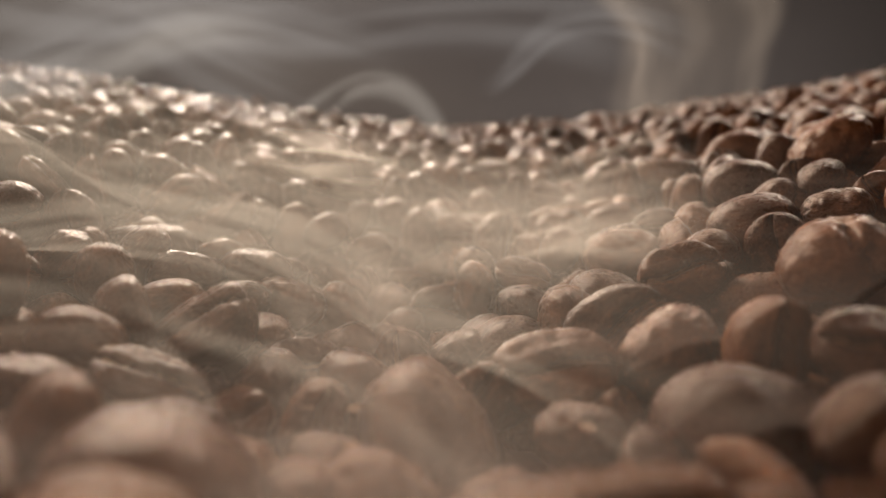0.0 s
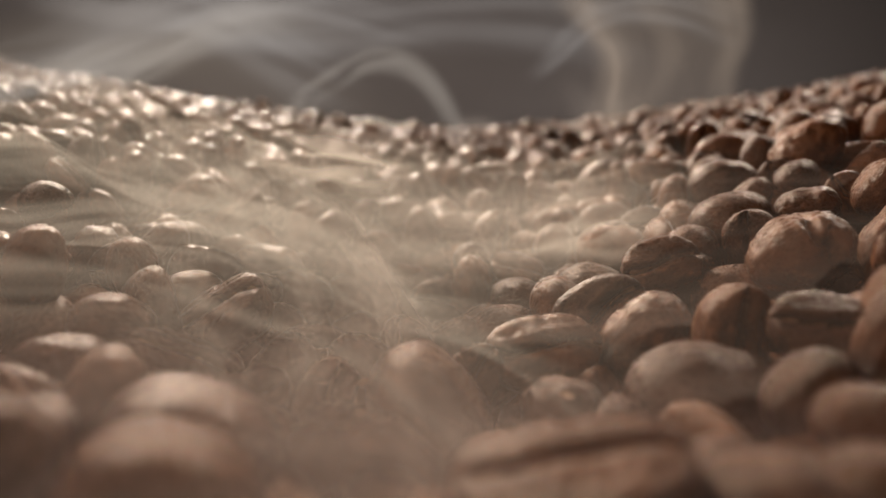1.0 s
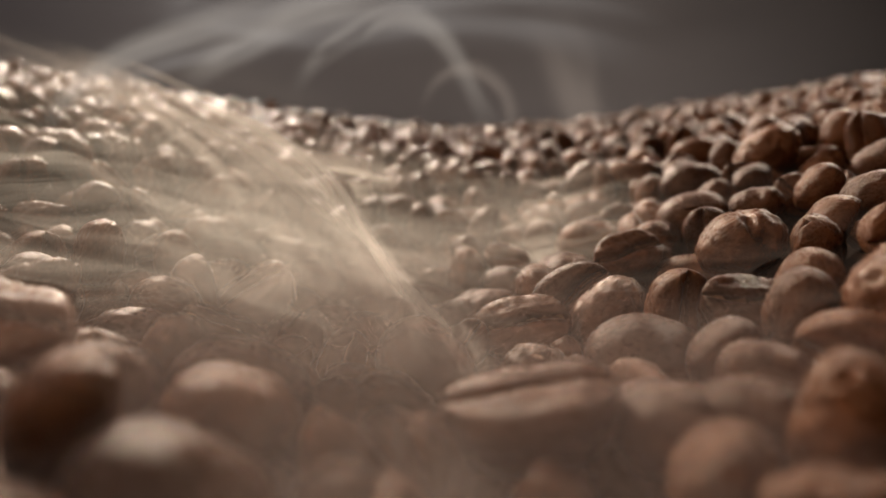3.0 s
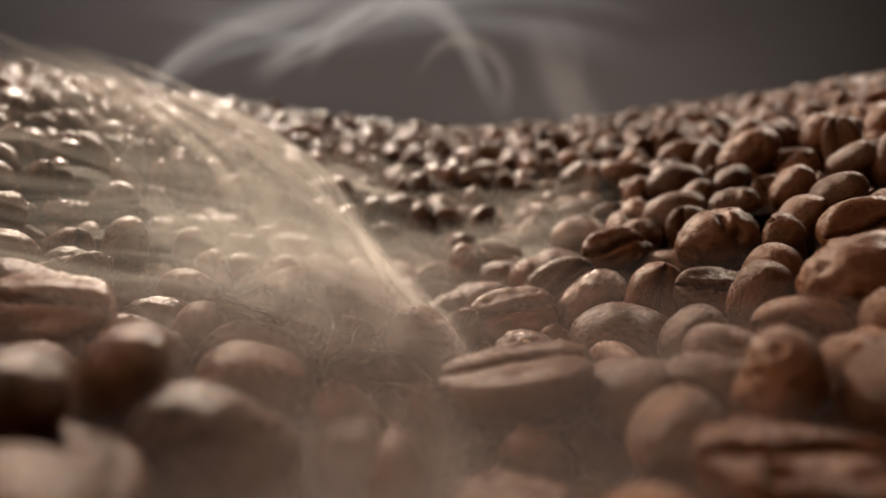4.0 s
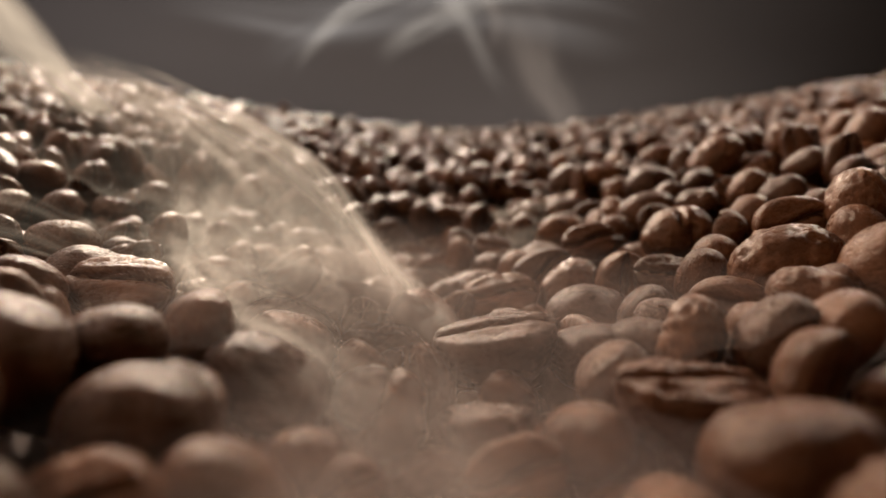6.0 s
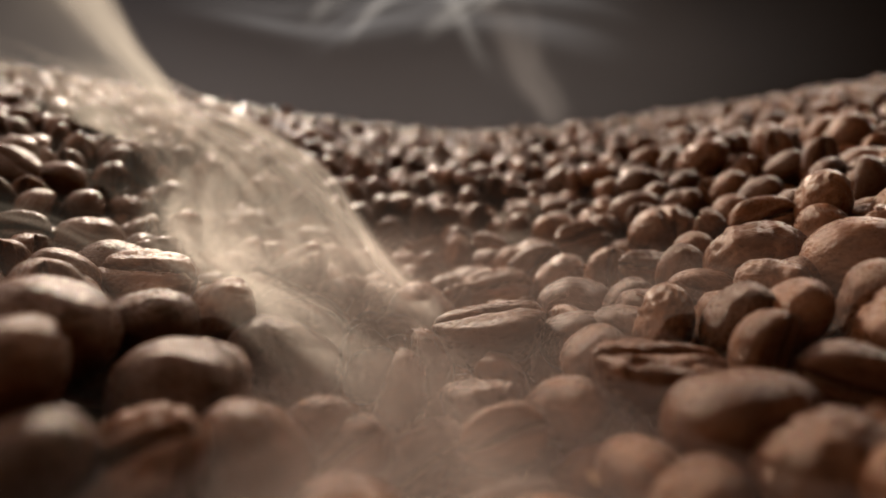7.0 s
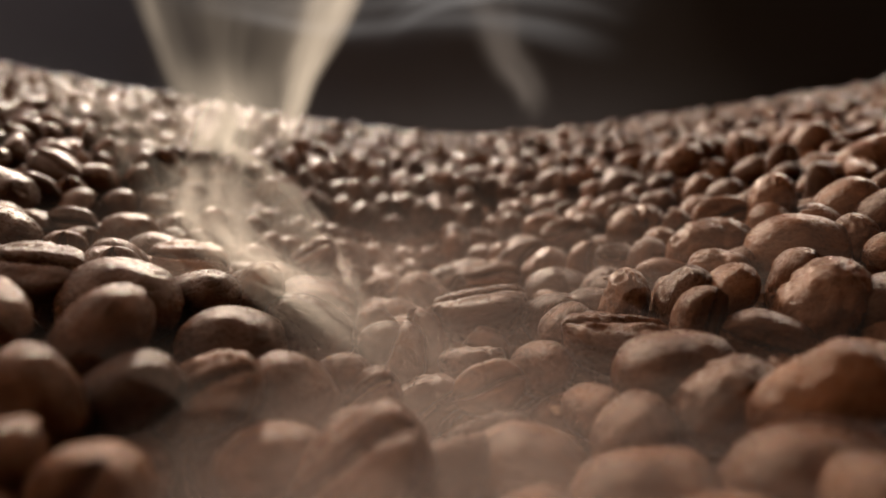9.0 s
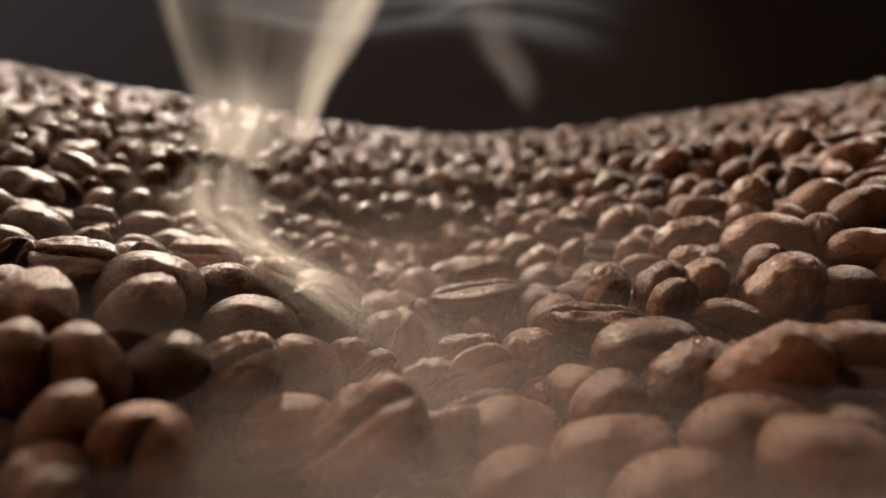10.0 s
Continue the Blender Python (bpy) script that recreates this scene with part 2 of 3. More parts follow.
key_bean(-0.0041, 0.0306, 0.0267, 0.0092, 0, -36, 40, 1)
key_bean(-0.0140, 0.0194, 0.0322, 0.0097, 0, -10, 60, 6)
key_bean(-0.0214, 0.0190, 0.0347, 0.0070, 37, -30, 60, 0)
key_bean(-0.0004, 0.0548, 0.0265, 0.0070, 37, 20, 30, 5)
key_bean(0.0378, 0.0811, 0.0403, 0.0100, 0, 10, 65, 0)
key_bean(0.0335, 0.0688, 0.0377, 0.0102, 0, 14, 30, 4)
key_bean(0.0196, 0.0715, 0.0333, 0.0096, 0, 12, 25, 6)
key_bean(0.0334, 0.0992, 0.0396, 0.0096, 0, 0, 160, 3)
key_bean(0.0257, 0.1075, 0.0374, 0.0115, 0, 52, 60, 0)
key_bean(0.0326, 0.0866, 0.0377, 0.0070, 0, 80, 70, 2)
key_bean(0.0275, 0.0635, 0.0354, 0.0070, 37, 5, 40, 0)
key_bean(0.0128, 0.0792, 0.0315, 0.0070, 0, 65, 60, 4)
key_bean(0.0225, 0.0892, 0.0341, 0.0088, 0, 12, 30, 2)
key_bean(0.0144, 0.0904, 0.0330, 0.0081, -29, 22, 40, 5)
key_bean(0.0500, 0.0830, 0.0454, 0.0113, 0, 42, 60, 1)
key_bean(0.0793, 0.1453, 0.0486, 0.0091, 0, 82, 70, 0)
key_bean(0.0442, 0.0983, 0.0443, 0.0094, 0, 10, 40, 4)
key_bean(0.0438, 0.0735, 0.0422, 0.0070, 37, 15, 40, 2)
key_bean(0.0398, 0.0644, 0.0398, 0.0070, -37, 20, 35, 5)
key_bean(-0.0096, 0.0748, 0.0258, 0.0074, -36, 0, 20, 0)
key_bean(0.0467, 0.0623, 0.0421, 0.0070, 0, 60, 60, 3)
key_bean(-0.0490, 0.0615, 0.0409, 0.0076, -35, 5, 20, 3)
key_bean(-0.0381, 0.0709, 0.0341, 0.0086, 0, 0, 40, 2)
key_bean(0.0062, 0.0205, 0.0314, 0.0120, 0, 9, -180, 3)
key_bean(0.0221, 0.0136, 0.0356, 0.0076, 20, 78, 80, 1)
key_bean(0.0189, 0.0059, 0.0338, 0.0104, 0, -2, -178, 1)
key_bean(0.0155, 0.0122, 0.0333, 0.0070, 37, 25, 45, 4)
key_bean(0.0113, 0.0044, 0.0320, 0.0072, -37, 25, 60, 0)
key_bean(0.0269, 0.0107, 0.0371, 0.0076, 0, 58, 70, 2)
key_bean(0.0260, 0.0051, 0.0369, 0.0074, 10, 74, -72, 3)
key_bean(0.0311, 0.0099, 0.0380, 0.0074, 0, 50, 70, 6)
key_bean(0.0366, 0.0285, 0.0392, 0.0122, 0, 14, 22, 1)
key_bean(0.0338, 0.0196, 0.0386, 0.0072, -37, 6, 20, 5)
key_bean(0.0325, 0.0366, 0.0360, 0.0074, 0, 82, 80, 4)
key_bean(0.0415, 0.0391, 0.0410, 0.0085, 0, 14, -100, 6)
key_bean(0.0473, 0.0363, 0.0432, 0.0093, 0, 82, 60, 1)
key_bean(0.0479, 0.0545, 0.0424, 0.0070, -37, 40, 60, 0)
key_bean(-0.0186, 0.0104, 0.0364, 0.0084, 0, 68, 50, 4)
key_bean(-0.0165, 0.0270, 0.0303, 0.0118, 0, -12, 58, 6)
key_bean(-0.0222, 0.0046, 0.0382, 0.0088, 0, 16, 60, 2)
key_bean(-0.0160, -0.0025, 0.0362, 0.0099, 0, 0, 62, 0)
key_bean(-0.0117, 0.0076, 0.0343, 0.0103, 0, -24, 48, 5)
key_bean(-0.0074, 0.0001, 0.0326, 0.0070, -37, 30, 40, 3)
key_bean(-0.0317, 0.0233, 0.0360, 0.0105, 0, -8, -150, 3)
key_bean(-0.0382, 0.0263, 0.0373, 0.0098, 0, 0, 35, 0)
key_bean(-0.0380, 0.0350, 0.0359, 0.0080, 0, 15, 150, 1)
key_bean(-0.0369, 0.0175, 0.0388, 0.0070, 37, -40, 50, 4)
key_bean(-0.0465, 0.0346, 0.0389, 0.0092, 0, 0, 40, 2)
key_bean(0.0436, 0.0200, 0.0405, 0.0122, 0, 6, 62, 0)
key_bean(0.0222, -0.0025, 0.0351, 0.0108, 0, 12, 50, 6)
key_bean(0.0175, -0.0088, 0.0326, 0.0076, 35, 28, 58, 4)
key_bean(0.0240, -0.0077, 0.0348, 0.0090, 0, 38, 60, 1)
key_bean(0.0293, -0.0107, 0.0361, 0.0106, 0, 40, 100, 5)
key_bean(0.0376, 0.0052, 0.0384, 0.0105, 0, 56, 60, 1)
key_bean(0.0440, 0.0048, 0.0390, 0.0083, 25, 10, 50, 4)
key_bean(0.0367, -0.0093, 0.0384, 0.0083, -26, 6, 50, 2)
key_bean(0.0093, -0.0101, 0.0309, 0.0094, 0, 0, 32, 0)
key_bean(0.0068, 0.0019, 0.0309, 0.0070, 0, 20, -120, 3)
key_bean(0.0163, -0.0153, 0.0319, 0.0104, 0, 12, 40, 5)
key_bean(0.0089, -0.0184, 0.0317, 0.0070, 37, 10, 40, 4)
key_bean(0.0188, -0.0202, 0.0325, 0.0092, 0, 22, 40, 2)
key_bean(0.0249, -0.0168, 0.0343, 0.0098, 0, 26, 50, 0)
key_bean(0.0286, -0.0203, 0.0354, 0.0089, 0, -4, 50, 6)
key_bean(-0.0019, -0.0150, 0.0325, 0.0113, 0, 36, -150, 3)
key_bean(-0.0083, -0.0138, 0.0330, 0.0079, 31, 0, 38, 0)
key_bean(-0.0140, -0.0092, 0.0352, 0.0087, 0, 24, -138, 1)
key_bean(-0.0039, -0.0024, 0.0314, 0.0070, 0, 32, -140, 5)
key_bean(-0.0237, -0.0083, 0.0392, 0.0097, 0, 46, 70, 2)
key_bean(-0.0187, -0.0129, 0.0370, 0.0075, 35, 22, 60, 4)
key_bean(-0.0226, -0.0165, 0.0381, 0.0078, 0, 112, 80, 0)
key_bean(-0.0267, -0.0177, 0.0392, 0.0070, 0, 80, 60, 5)
key_bean(-0.0156, -0.0214, 0.0345, 0.0096, 0, 64, -90, 3)
key_bean(-0.0307, -0.0099, 0.0414, 0.0077, -33, -10, 68, 6)
key_bean(-0.0268, -0.0004, 0.0398, 0.0112, 0, -2, 50, 0)
key_bean(-0.0341, 0.0008, 0.0414, 0.0086, 0, -10, -150, 3)
key_bean(-0.0667, 0.0350, 0.0448, 0.0122, 0, -10, 30, 5)
key_bean(-0.0512, 0.0172, 0.0424, 0.0088, 0, -20, 45, 2)
key_bean(0.0536, 0.0297, 0.0442, 0.0091, 0, 42, 60, 4)
key_bean(0.0569, 0.0253, 0.0445, 0.0094, 0, 30, 50, 6)
key_bean(0.0508, 0.0143, 0.0419, 0.0078, -32, 8, 40, 2)
key_bean(0.0756, 0.0595, 0.0483, 0.0122, 0, 24, 50, 5)
key_bean(0.0770, 0.0826, 0.0496, 0.0101, 0, 70, 60, 4)
key_bean(-0.0215, -0.0214, 0.0367, 0.0070, 0, 50, 60, 2)
key_bean(-0.0199, -0.0253, 0.0354, 0.0070, -37, 0, 40, 0)
key_bean(0.0229, 0.0308, 0.0321, 0.0070, 0, 50, 60, 4)
key_bean(0.0182, 0.0350, 0.0304, 0.0113, 0, 0, 40, 0)
key_bean(0.0078, 0.0378, 0.0278, 0.0070, -37, 20, 48, 1)
key_bean(-0.0093, 0.0354, 0.0269, 0.0070, -37, 8, 20, 2)
key_bean(-0.0039, 0.0254, 0.0274, 0.0070, -37, 0, 30, 4)
key_bean(-0.0059, 0.0129, 0.0307, 0.0070, -37, 40, 50, 0)


# The rest of the heap, strewn at random over its surface: a top layer and one below it.
strewn = random.Random(11)
CELL = 0.0075


def strew(depth, apart, known, tries, box):
    grid = {}

    def cell(x, y):
        return int(math.floor(x / CELL)), int(math.floor(y / CELL))

    for p in known:
        grid.setdefault(cell(p[0], p[1]), []).append(p)
    found, fixed = [], set(known)
    x0, x1, y0, y1 = box
    for _ in range(tries):
        x, y = strewn.uniform(x0, x1), strewn.uniform(y0, y1)
        if abs(x) > 0.075 + 0.80 * max(0.0, y + 0.06):
            continue
        i, j = cell(x, y)
        gap = apart * 0.95
        if any((x - p[0]) ** 2 + (y - p[1]) ** 2 < gap * gap for a in (-1, 0, 1) for b in (-1, 0, 1) for p in grid.get((i + a, j + b), ())):
            continue
        z = heap_top(x, y) - depth
        near = [q[2] for a in (-1, 0, 1) for b in (-1, 0, 1) for q in grid.get((i + a, j + b), ()) if q in fixed]
        if near:
            z = min(z, sum(near) / len(near) - 0.0022)
        p = (x, y, z + strewn.uniform(-0.0016, 0.0012) + (0.0010 if y > 0.07 else 0.0) * strewn.uniform(-1, 1))
        grid.setdefault((i, j), []).append(p)
        found.append(p)
    return found


def lie(y):
    az, lift = strewn.uniform(0, 360), strewn.gauss(0, 34)
    roll = strewn.choice((strewn.gauss(0, 35), strewn.gauss(0, 35), strewn.gauss(180, 40), strewn.choice((-90, 90)) + strewn.gauss(0, 25)))
    pick = strewn.random()
    if pick < 0.36:
        lift = strewn.uniform(45, 88)
    elif pick < 0.64:
        az, lift, roll = strewn.gauss(0, 32), strewn.gauss(0, 14), strewn.choice((-90, -90, 90)) + strewn.gauss(0, 22)
    return strewn.uniform(0.0070, 0.0094), az, lift, roll


BED = (-0.26, 0.26, -0.12, 0.34)
upper = strew(0.0036, 0.0058, taken, 200000, BED)
lower = strew(0.0085, 0.0072, [], 40000, BED)

# Beans of the near stretch are singles; those further off are one heap.
FORMS = []
for k in range(6):
    rows_, cols_ = 16, 22
    FORMS.append((np.array(bean_points(rows_, cols_, 40 + k, 0.4)), np.array(bean_faces(rows_, cols_))))
for k in range(6):
    FORMS.append((np.array(bean_points(11, 16, 50 + k, 0.4)), np.array(bean_faces(11, 16))))
heap_pts, heap_faces, count = [], [], 0
singles = len(taken)
for layer, places in ((0, upper), (1, lower)):
    for x, y, z in places:
        length, az, lift, roll = lie(y)
        near = layer == 0 and -0.056 < x < 0.060 and -0.045 < y < 0.085
        if near and singles < 300:
            single_bean(x, y, z, length, az, lift, roll, strewn.choice((0, 1, 2, 3, 4, 5, 6)))
            singles += 1
            continue
        pts, faces = FORMS[strewn.randrange(6) + (6 if y > 0.12 or layer else 0)]
        m = np.array(bean_pose(x, y, z, length, az, lift, roll))
        heap_pts.append(pts @ m[:3, :3].T + m[:3, 3])
        heap_faces.append(faces + count)
        count += len(pts)
heap = new("bean_heap", smooth_mesh("bean_heap", np.concatenate(heap_pts).tolist(), np.concatenate(heap_faces).tolist(), ROAST_HEAP))
tagged(heap, "wide heap of roasted brown coffee beans in a hollow", "coffee beans", kind="stuff")


# ---- what the heap lies on, the wall behind, and panels that block light ----
def sheet(name, nx, ny, place, material):
    pts = [place(i / nx, j / ny) for j in range(ny + 1) for i in range(nx + 1)]
    faces = [(j * (nx + 1) + i, j * (nx + 1) + i + 1, (j + 1) * (nx + 1) + i + 1, (j + 1) * (nx + 1) + i) for j in range(ny) for i in range(nx)]
    return smooth_mesh(name, pts, faces, material)


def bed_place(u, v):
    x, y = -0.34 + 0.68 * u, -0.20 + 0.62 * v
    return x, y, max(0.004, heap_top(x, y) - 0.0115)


# Sheet added under the beans; its dark colour makes the gaps look shaded.
bed = new("dark_underlay", sheet("dark_underlay", 90, 80, bed_place, GAP_SHADE))
tagged(bed, "dark brown sheet under the heap that paints shade into its gaps", "coffee beans", kind="stuff")


def box_mesh(name, size, centre, material):
    bm = bmesh.new()
    bmesh.ops.create_cube(bm, size=1.0, matrix=Matrix.Translation(centre) @ Matrix.Diagonal((*size, 1)))
    bmesh.ops.bevel(bm, geom=bm.edges, offset=min(size) * 0.2, segments=2, affect="EDGES")
    me = bpy.data.meshes.new(name)
    bm.to_mesh(me)
    bm.free()
    me.materials.append(material)
    return me


tray = new("floor", box_mesh("floor", (3.0, 3.0, 0.02), (0, 0.4, -0.012), STEEL))
tagged(tray, "dark steel tray floor under the bean heap", "floor", kind="structure")
wall = new("wall_north", box_mesh("wall_north", (3.4, 0.05, 0.52), (0, 1.4, 0.25), WALL))
# Unseen panels, added to block ambient light from the right and behind the camera.
for name, size, centre in (("blocker_east", (0.05, 2.6, 1.1), (1.2, 0.1, 0.53)), ("blocker_south", (3.0, 0.05, 1.1), (-0.2, -1.1, 0.53))):
    side = new(name, box_mesh(name, size, centre, BLOCKER))
    tagged(side, "unseen dark panel that keeps side light off the beans", "wall", kind="structure")
# Unseen panel overhead, added so light enters mainly from the left.
blocker_top = new("ceiling", box_mesh("ceiling", (1.5, 2.6, 0.04), (0.50, 0.1, 1.12), BLOCKER))
tagged(blocker_top, "unseen dark panel overhead that keeps light off the beans", "ceiling", kind="structure")
tagged(wall, "dark brown wall behind the heap, out of focus", "wall", kind="structure")


# ---- flakes of silverskin and bean crumbs ----
def flake_mesh(seed):
    rng = random.Random(seed)
    nx, ny = 10, 6
    pts, faces = [], []
    for side in (0.0, 0.03):
        for j in range(ny + 1):
            for i in range(nx + 1):
                a, b = 2 * i / nx - 1, 2 * j / ny - 1
                trim = math.sqrt(max(0.0, 1 - 0.75 * b * b)) * (1 + 0.15 * noise.noise(Vector((a * 2, b * 3, seed))))
                x, y = 0.5 * a * trim, 0.32 * b
                pts.append((x, y, 0.35 * y * y + 0.16 * x * x + 0.10 * noise.noise(Vector((a * 2, b * 2, seed + 5))) + side))
    n = (nx + 1) * (ny + 1)
    for j in range(ny):
        for i in range(nx):
            q = (j * (nx + 1) + i, j * (nx + 1) + i + 1, (j + 1) * (nx + 1) + i + 1, (j + 1) * (nx + 1) + i)
            faces += [tuple(reversed(q)), tuple(k + n for k in q)]
    return smooth_mesh("chaff_flake", pts, faces, CHAFF)


FLAKES = [flake_mesh(k) for k in range(4)]


def flake(x, y, z, length, turn, tip, shape):
    ob = new("chaff_flake", FLAKES[shape])
    ob.matrix_basis = pose(x, y, z, tip, 12, turn) @ Matrix.Diagonal((length, length, length, 1))
    tagged(ob, "small dry pale flake of silverskin on the beans", "chaff", "flakes of silverskin")


flake(0.0211, 0.0191, 0.0367, 0.0012, 0, -20, 0)
flake(0.0117, -0.0064, 0.0331, 0.0011, 67, 17, 1)
flake(-0.0240, 0.0066, 0.0406, 0.0008, 134, -6, 2)
flake(-0.0051, 0.0120, 0.0327, 0.0011, 21, 31, 3)
flake(-0.0069, 0.0342, 0.0287, 0.0014, 88, 8, 0)
flake(-0.0077, 0.0390, 0.0288, 0.0013, 155, -15, 1)
flake(-0.0073, 0.0313, 0.0289, 0.0012, 42, 22, 2)
flake(-0.0034, 0.0439, 0.0288, 0.0015, 109, -1, 3)
flake(0.0122, 0.0211, 0.0327, 0.0015, 176, 36, 0)
flake(0.0081, 0.0348, 0.0300, 0.0015, 63, 13, 1)
flake(0.0117, -0.0057, 0.0331, 0.0009, 130, -10, 2)
flake(-0.0111, 0.0388, 0.0292, 0.0015, 17, 27, 3)
flake(-0.0075, -0.0004, 0.0346, 0.0013, 84, 4, 0)


# ---- smoke ----
def smoke_material(name, tint, strength, streak, seed, lo=0.42, hi=0.75, edge=0.35, ends=0.25, rims=(), fill=0.15):
    """Thin smoke: lets light through and scatters some both ways; denser in streaks, fading at its rims."""
    m, nodes, links = node_material(name)
    nodes.remove(nodes["Principled BSDF"])
    uv = nodes.new("ShaderNodeTexCoord").outputs["UV"]
    apart = nodes.new("ShaderNodeSeparateXYZ")
    links.new(uv, apart.inputs[0])
    u, v = apart.outputs[0], apart.outputs[1]

    def fade(w, wide):
        near = maths(nodes, links, "MULTIPLY", w, 1 / wide)
        far = maths(nodes, links, "MULTIPLY", maths(nodes, links, "SUBTRACT", 1.0, w), 1 / wide)
        least = maths(nodes, links, "MINIMUM", maths(nodes, links, "MINIMUM", near, far), 1.0)
        s = nodes.new("ShaderNodeMapRange")
        s.interpolation_type = "SMOOTHERSTEP"
        links.new(least, s.inputs["Value"])
        return s.outputs["Result"]

    warp = nodes.new("ShaderNodeTexNoise")
    warp.inputs["Scale"].default_value, warp.inputs["Detail"].default_value = 1.9, 3.0
    shift = nodes.new("ShaderNodeVectorMath")
    shift.operation = "MULTIPLY_ADD"
    shift.inputs[1].default_value = (0.60, 0.32, 0)
    place = nodes.new("ShaderNodeMapping")
    place.inputs["Location"].default_value = (seed * 3.7, seed * 1.9, seed)
    links.new(uv, place.inputs["Vector"])
    links.new(place.outputs["Vector"], warp.inputs["Vector"])
    links.new(warp.outputs["Color"], shift.inputs[0])
    links.new(place.outputs["Vector"], shift.inputs[2])
    long = stretched(nodes, links, shift.outputs[0], streak)
    n = noise_node(nodes, links, long, 1.0, 3.5, 0.5)
    dense = nodes.new("ShaderNodeMapRange")
    dense.interpolation_type = "SMOOTHSTEP"
    dense.inputs["From Min"].default_value, dense.inputs["From Max"].default_value = lo, hi
    links.new(n, dense.inputs["Value"])
    body = noise_node(nodes, links, stretched(nodes, links, shift.outputs[0], (streak[0] * 0.8, streak[1] * 0.35, 1)), 1.0, 2.0, 0.5)
    soft = nodes.new("ShaderNodeMapRange")
    soft.interpolation_type = "SMOOTHSTEP"
    soft.inputs["From Min"].default_value, soft.inputs["From Max"].default_value = 0.25, 0.65
    links.new(body, soft.inputs["Value"])
    thread = maths(nodes, links, "MULTIPLY_ADD", dense.outputs["Result"], 0.88, 0.12)
    cloud = maths(nodes, links, "MULTIPLY", thread, soft.outputs["Result"])
    cloud = maths(nodes, links, "MULTIPLY_ADD", cloud, 1 - fill, fill)
    if rims:
        bent = maths(nodes, links, "MULTIPLY_ADD", maths(nodes, links, "SUBTRACT", warp.outputs["Fac"], 0.5), 0.12, v)
        profile = ramp(nodes, links, bent, [(at, (k, k, k)) for at, k in rims])
        cloud = maths(nodes, links, "MULTIPLY", maths(nodes, links, "MULTIPLY_ADD", cloud, 0.9, 0.1), profile)
    f = maths(nodes, links, "MULTIPLY", fade(u, ends), fade(v, edge))
    alpha = maths(nodes, links, "MULTIPLY", maths(nodes, links, "MULTIPLY", cloud, f), strength)
    front, back, clear = nodes.new("ShaderNodeBsdfDiffuse"), nodes.new("ShaderNodeBsdfTranslucent"), nodes.new("ShaderNodeBsdfTransparent")
    both, mix = nodes.new("ShaderNodeMixShader"), nodes.new("ShaderNodeMixShader")
    # Smoke scatters alike whichever way a layer lies: its grains face the sun.
    facing = nodes.new("ShaderNodeCombineXYZ")
    for slot, value in zip(facing.inputs, Vector((-0.34, 0.86, 0.50)).normalized()):
        slot.default_value = value
    front.inputs["Color"].default_value = back.inputs["Color"].default_value = (*tint, 1)
    links.new(facing.outputs[0], front.inputs["Normal"])
    links.new(facing.outputs[0], back.inputs["Normal"])
    both.inputs["Fac"].default_value = 0.15
    links.new(front.outputs[0], both.inputs[1])
    links.new(back.outputs[0], both.inputs[2])
    links.new(alpha, mix.inputs["Fac"])
    links.new(clear.outputs[0], mix.inputs[1])
    links.new(both.outputs[0], mix.inputs[2])
    links.new(mix.outputs[0], nodes["Material Output"].inputs["Surface"])
    return m


def smoke_sheet(name, label, place, material, nx=40, ny=24, rows=None):
    me = sheet(name, nx, ny, place, material)
    layer = me.uv_layers.new(name="flow")
    across = np.zeros(2 * len(me.loops))
    ids = np.zeros(len(me.loops), dtype=int)
    me.loops.foreach_get("vertex_index", ids)
    across[0::2], across[1::2] = (ids % (nx + 1)) / nx, (ids // (nx + 1)) / ny
    layer.data.foreach_set("uv", across)
    ob = new(name, me)
    tagged(ob, label, "smoke")
    MOVES.append((ob, rows))
    return ob


MOVES = []
WARM = (0.96, 0.90, 0.80)


def waves(a, b, seed):
    return noise.noise(Vector((a, b, seed)))


def ribbon(a, b, c, wide_a, wide_c, tilt, curl, seed, waver=0.45):
    """A band of smoke from a over b to c (u along it), wide_a to wide_c broad, leaning by tilt degrees from flat."""
    a, b, c = Vector(a), Vector(b), Vector(c)

    def place(u, v):
        p = a * (1 - u) ** 2 + b * 2 * u * (1 - u) + c * u * u
        along = ((b - a) * (1 - u) + (c - b) * u).normalized()
        side = along.cross(Vector((0, 0, 1))).normalized()
        rise = side.cross(along)
        w = (wide_a + (wide_c - wide_a) * u) * (v - 0.5) * (1 + waver * waves(u * 2.6, v, seed + 17)) + 1.6 * curl * waves(u * 2.2, 0.5, seed + 9)
        r = radians(tilt)
        s = side * math.cos(r) + rise * math.sin(r)
        n = along.cross(s)
        return p + s * w + n * (curl * waves(u * 3.0, v * 2.2, seed) + 0.3 * curl * waves(u * 8, v * 5, seed + 4))
    return place


def drift(*rows):
    """Rows of seconds, shift in metres and turn about the upright."""
    return [(t, pose(x, y, z, 0, 0, turn)) for t, x, y, z, turn in rows]


def level(x0, x1, y0, y1, z, bulge, seed):
    """A nearly level layer of smoke."""
    def place(u, v):
        x, y = x0 + (x1 - x0) * u, y0 + (y1 - y0) * v
        return x, y, z + bulge * waves(u * 3.5, v * 3.5, seed)
    return place


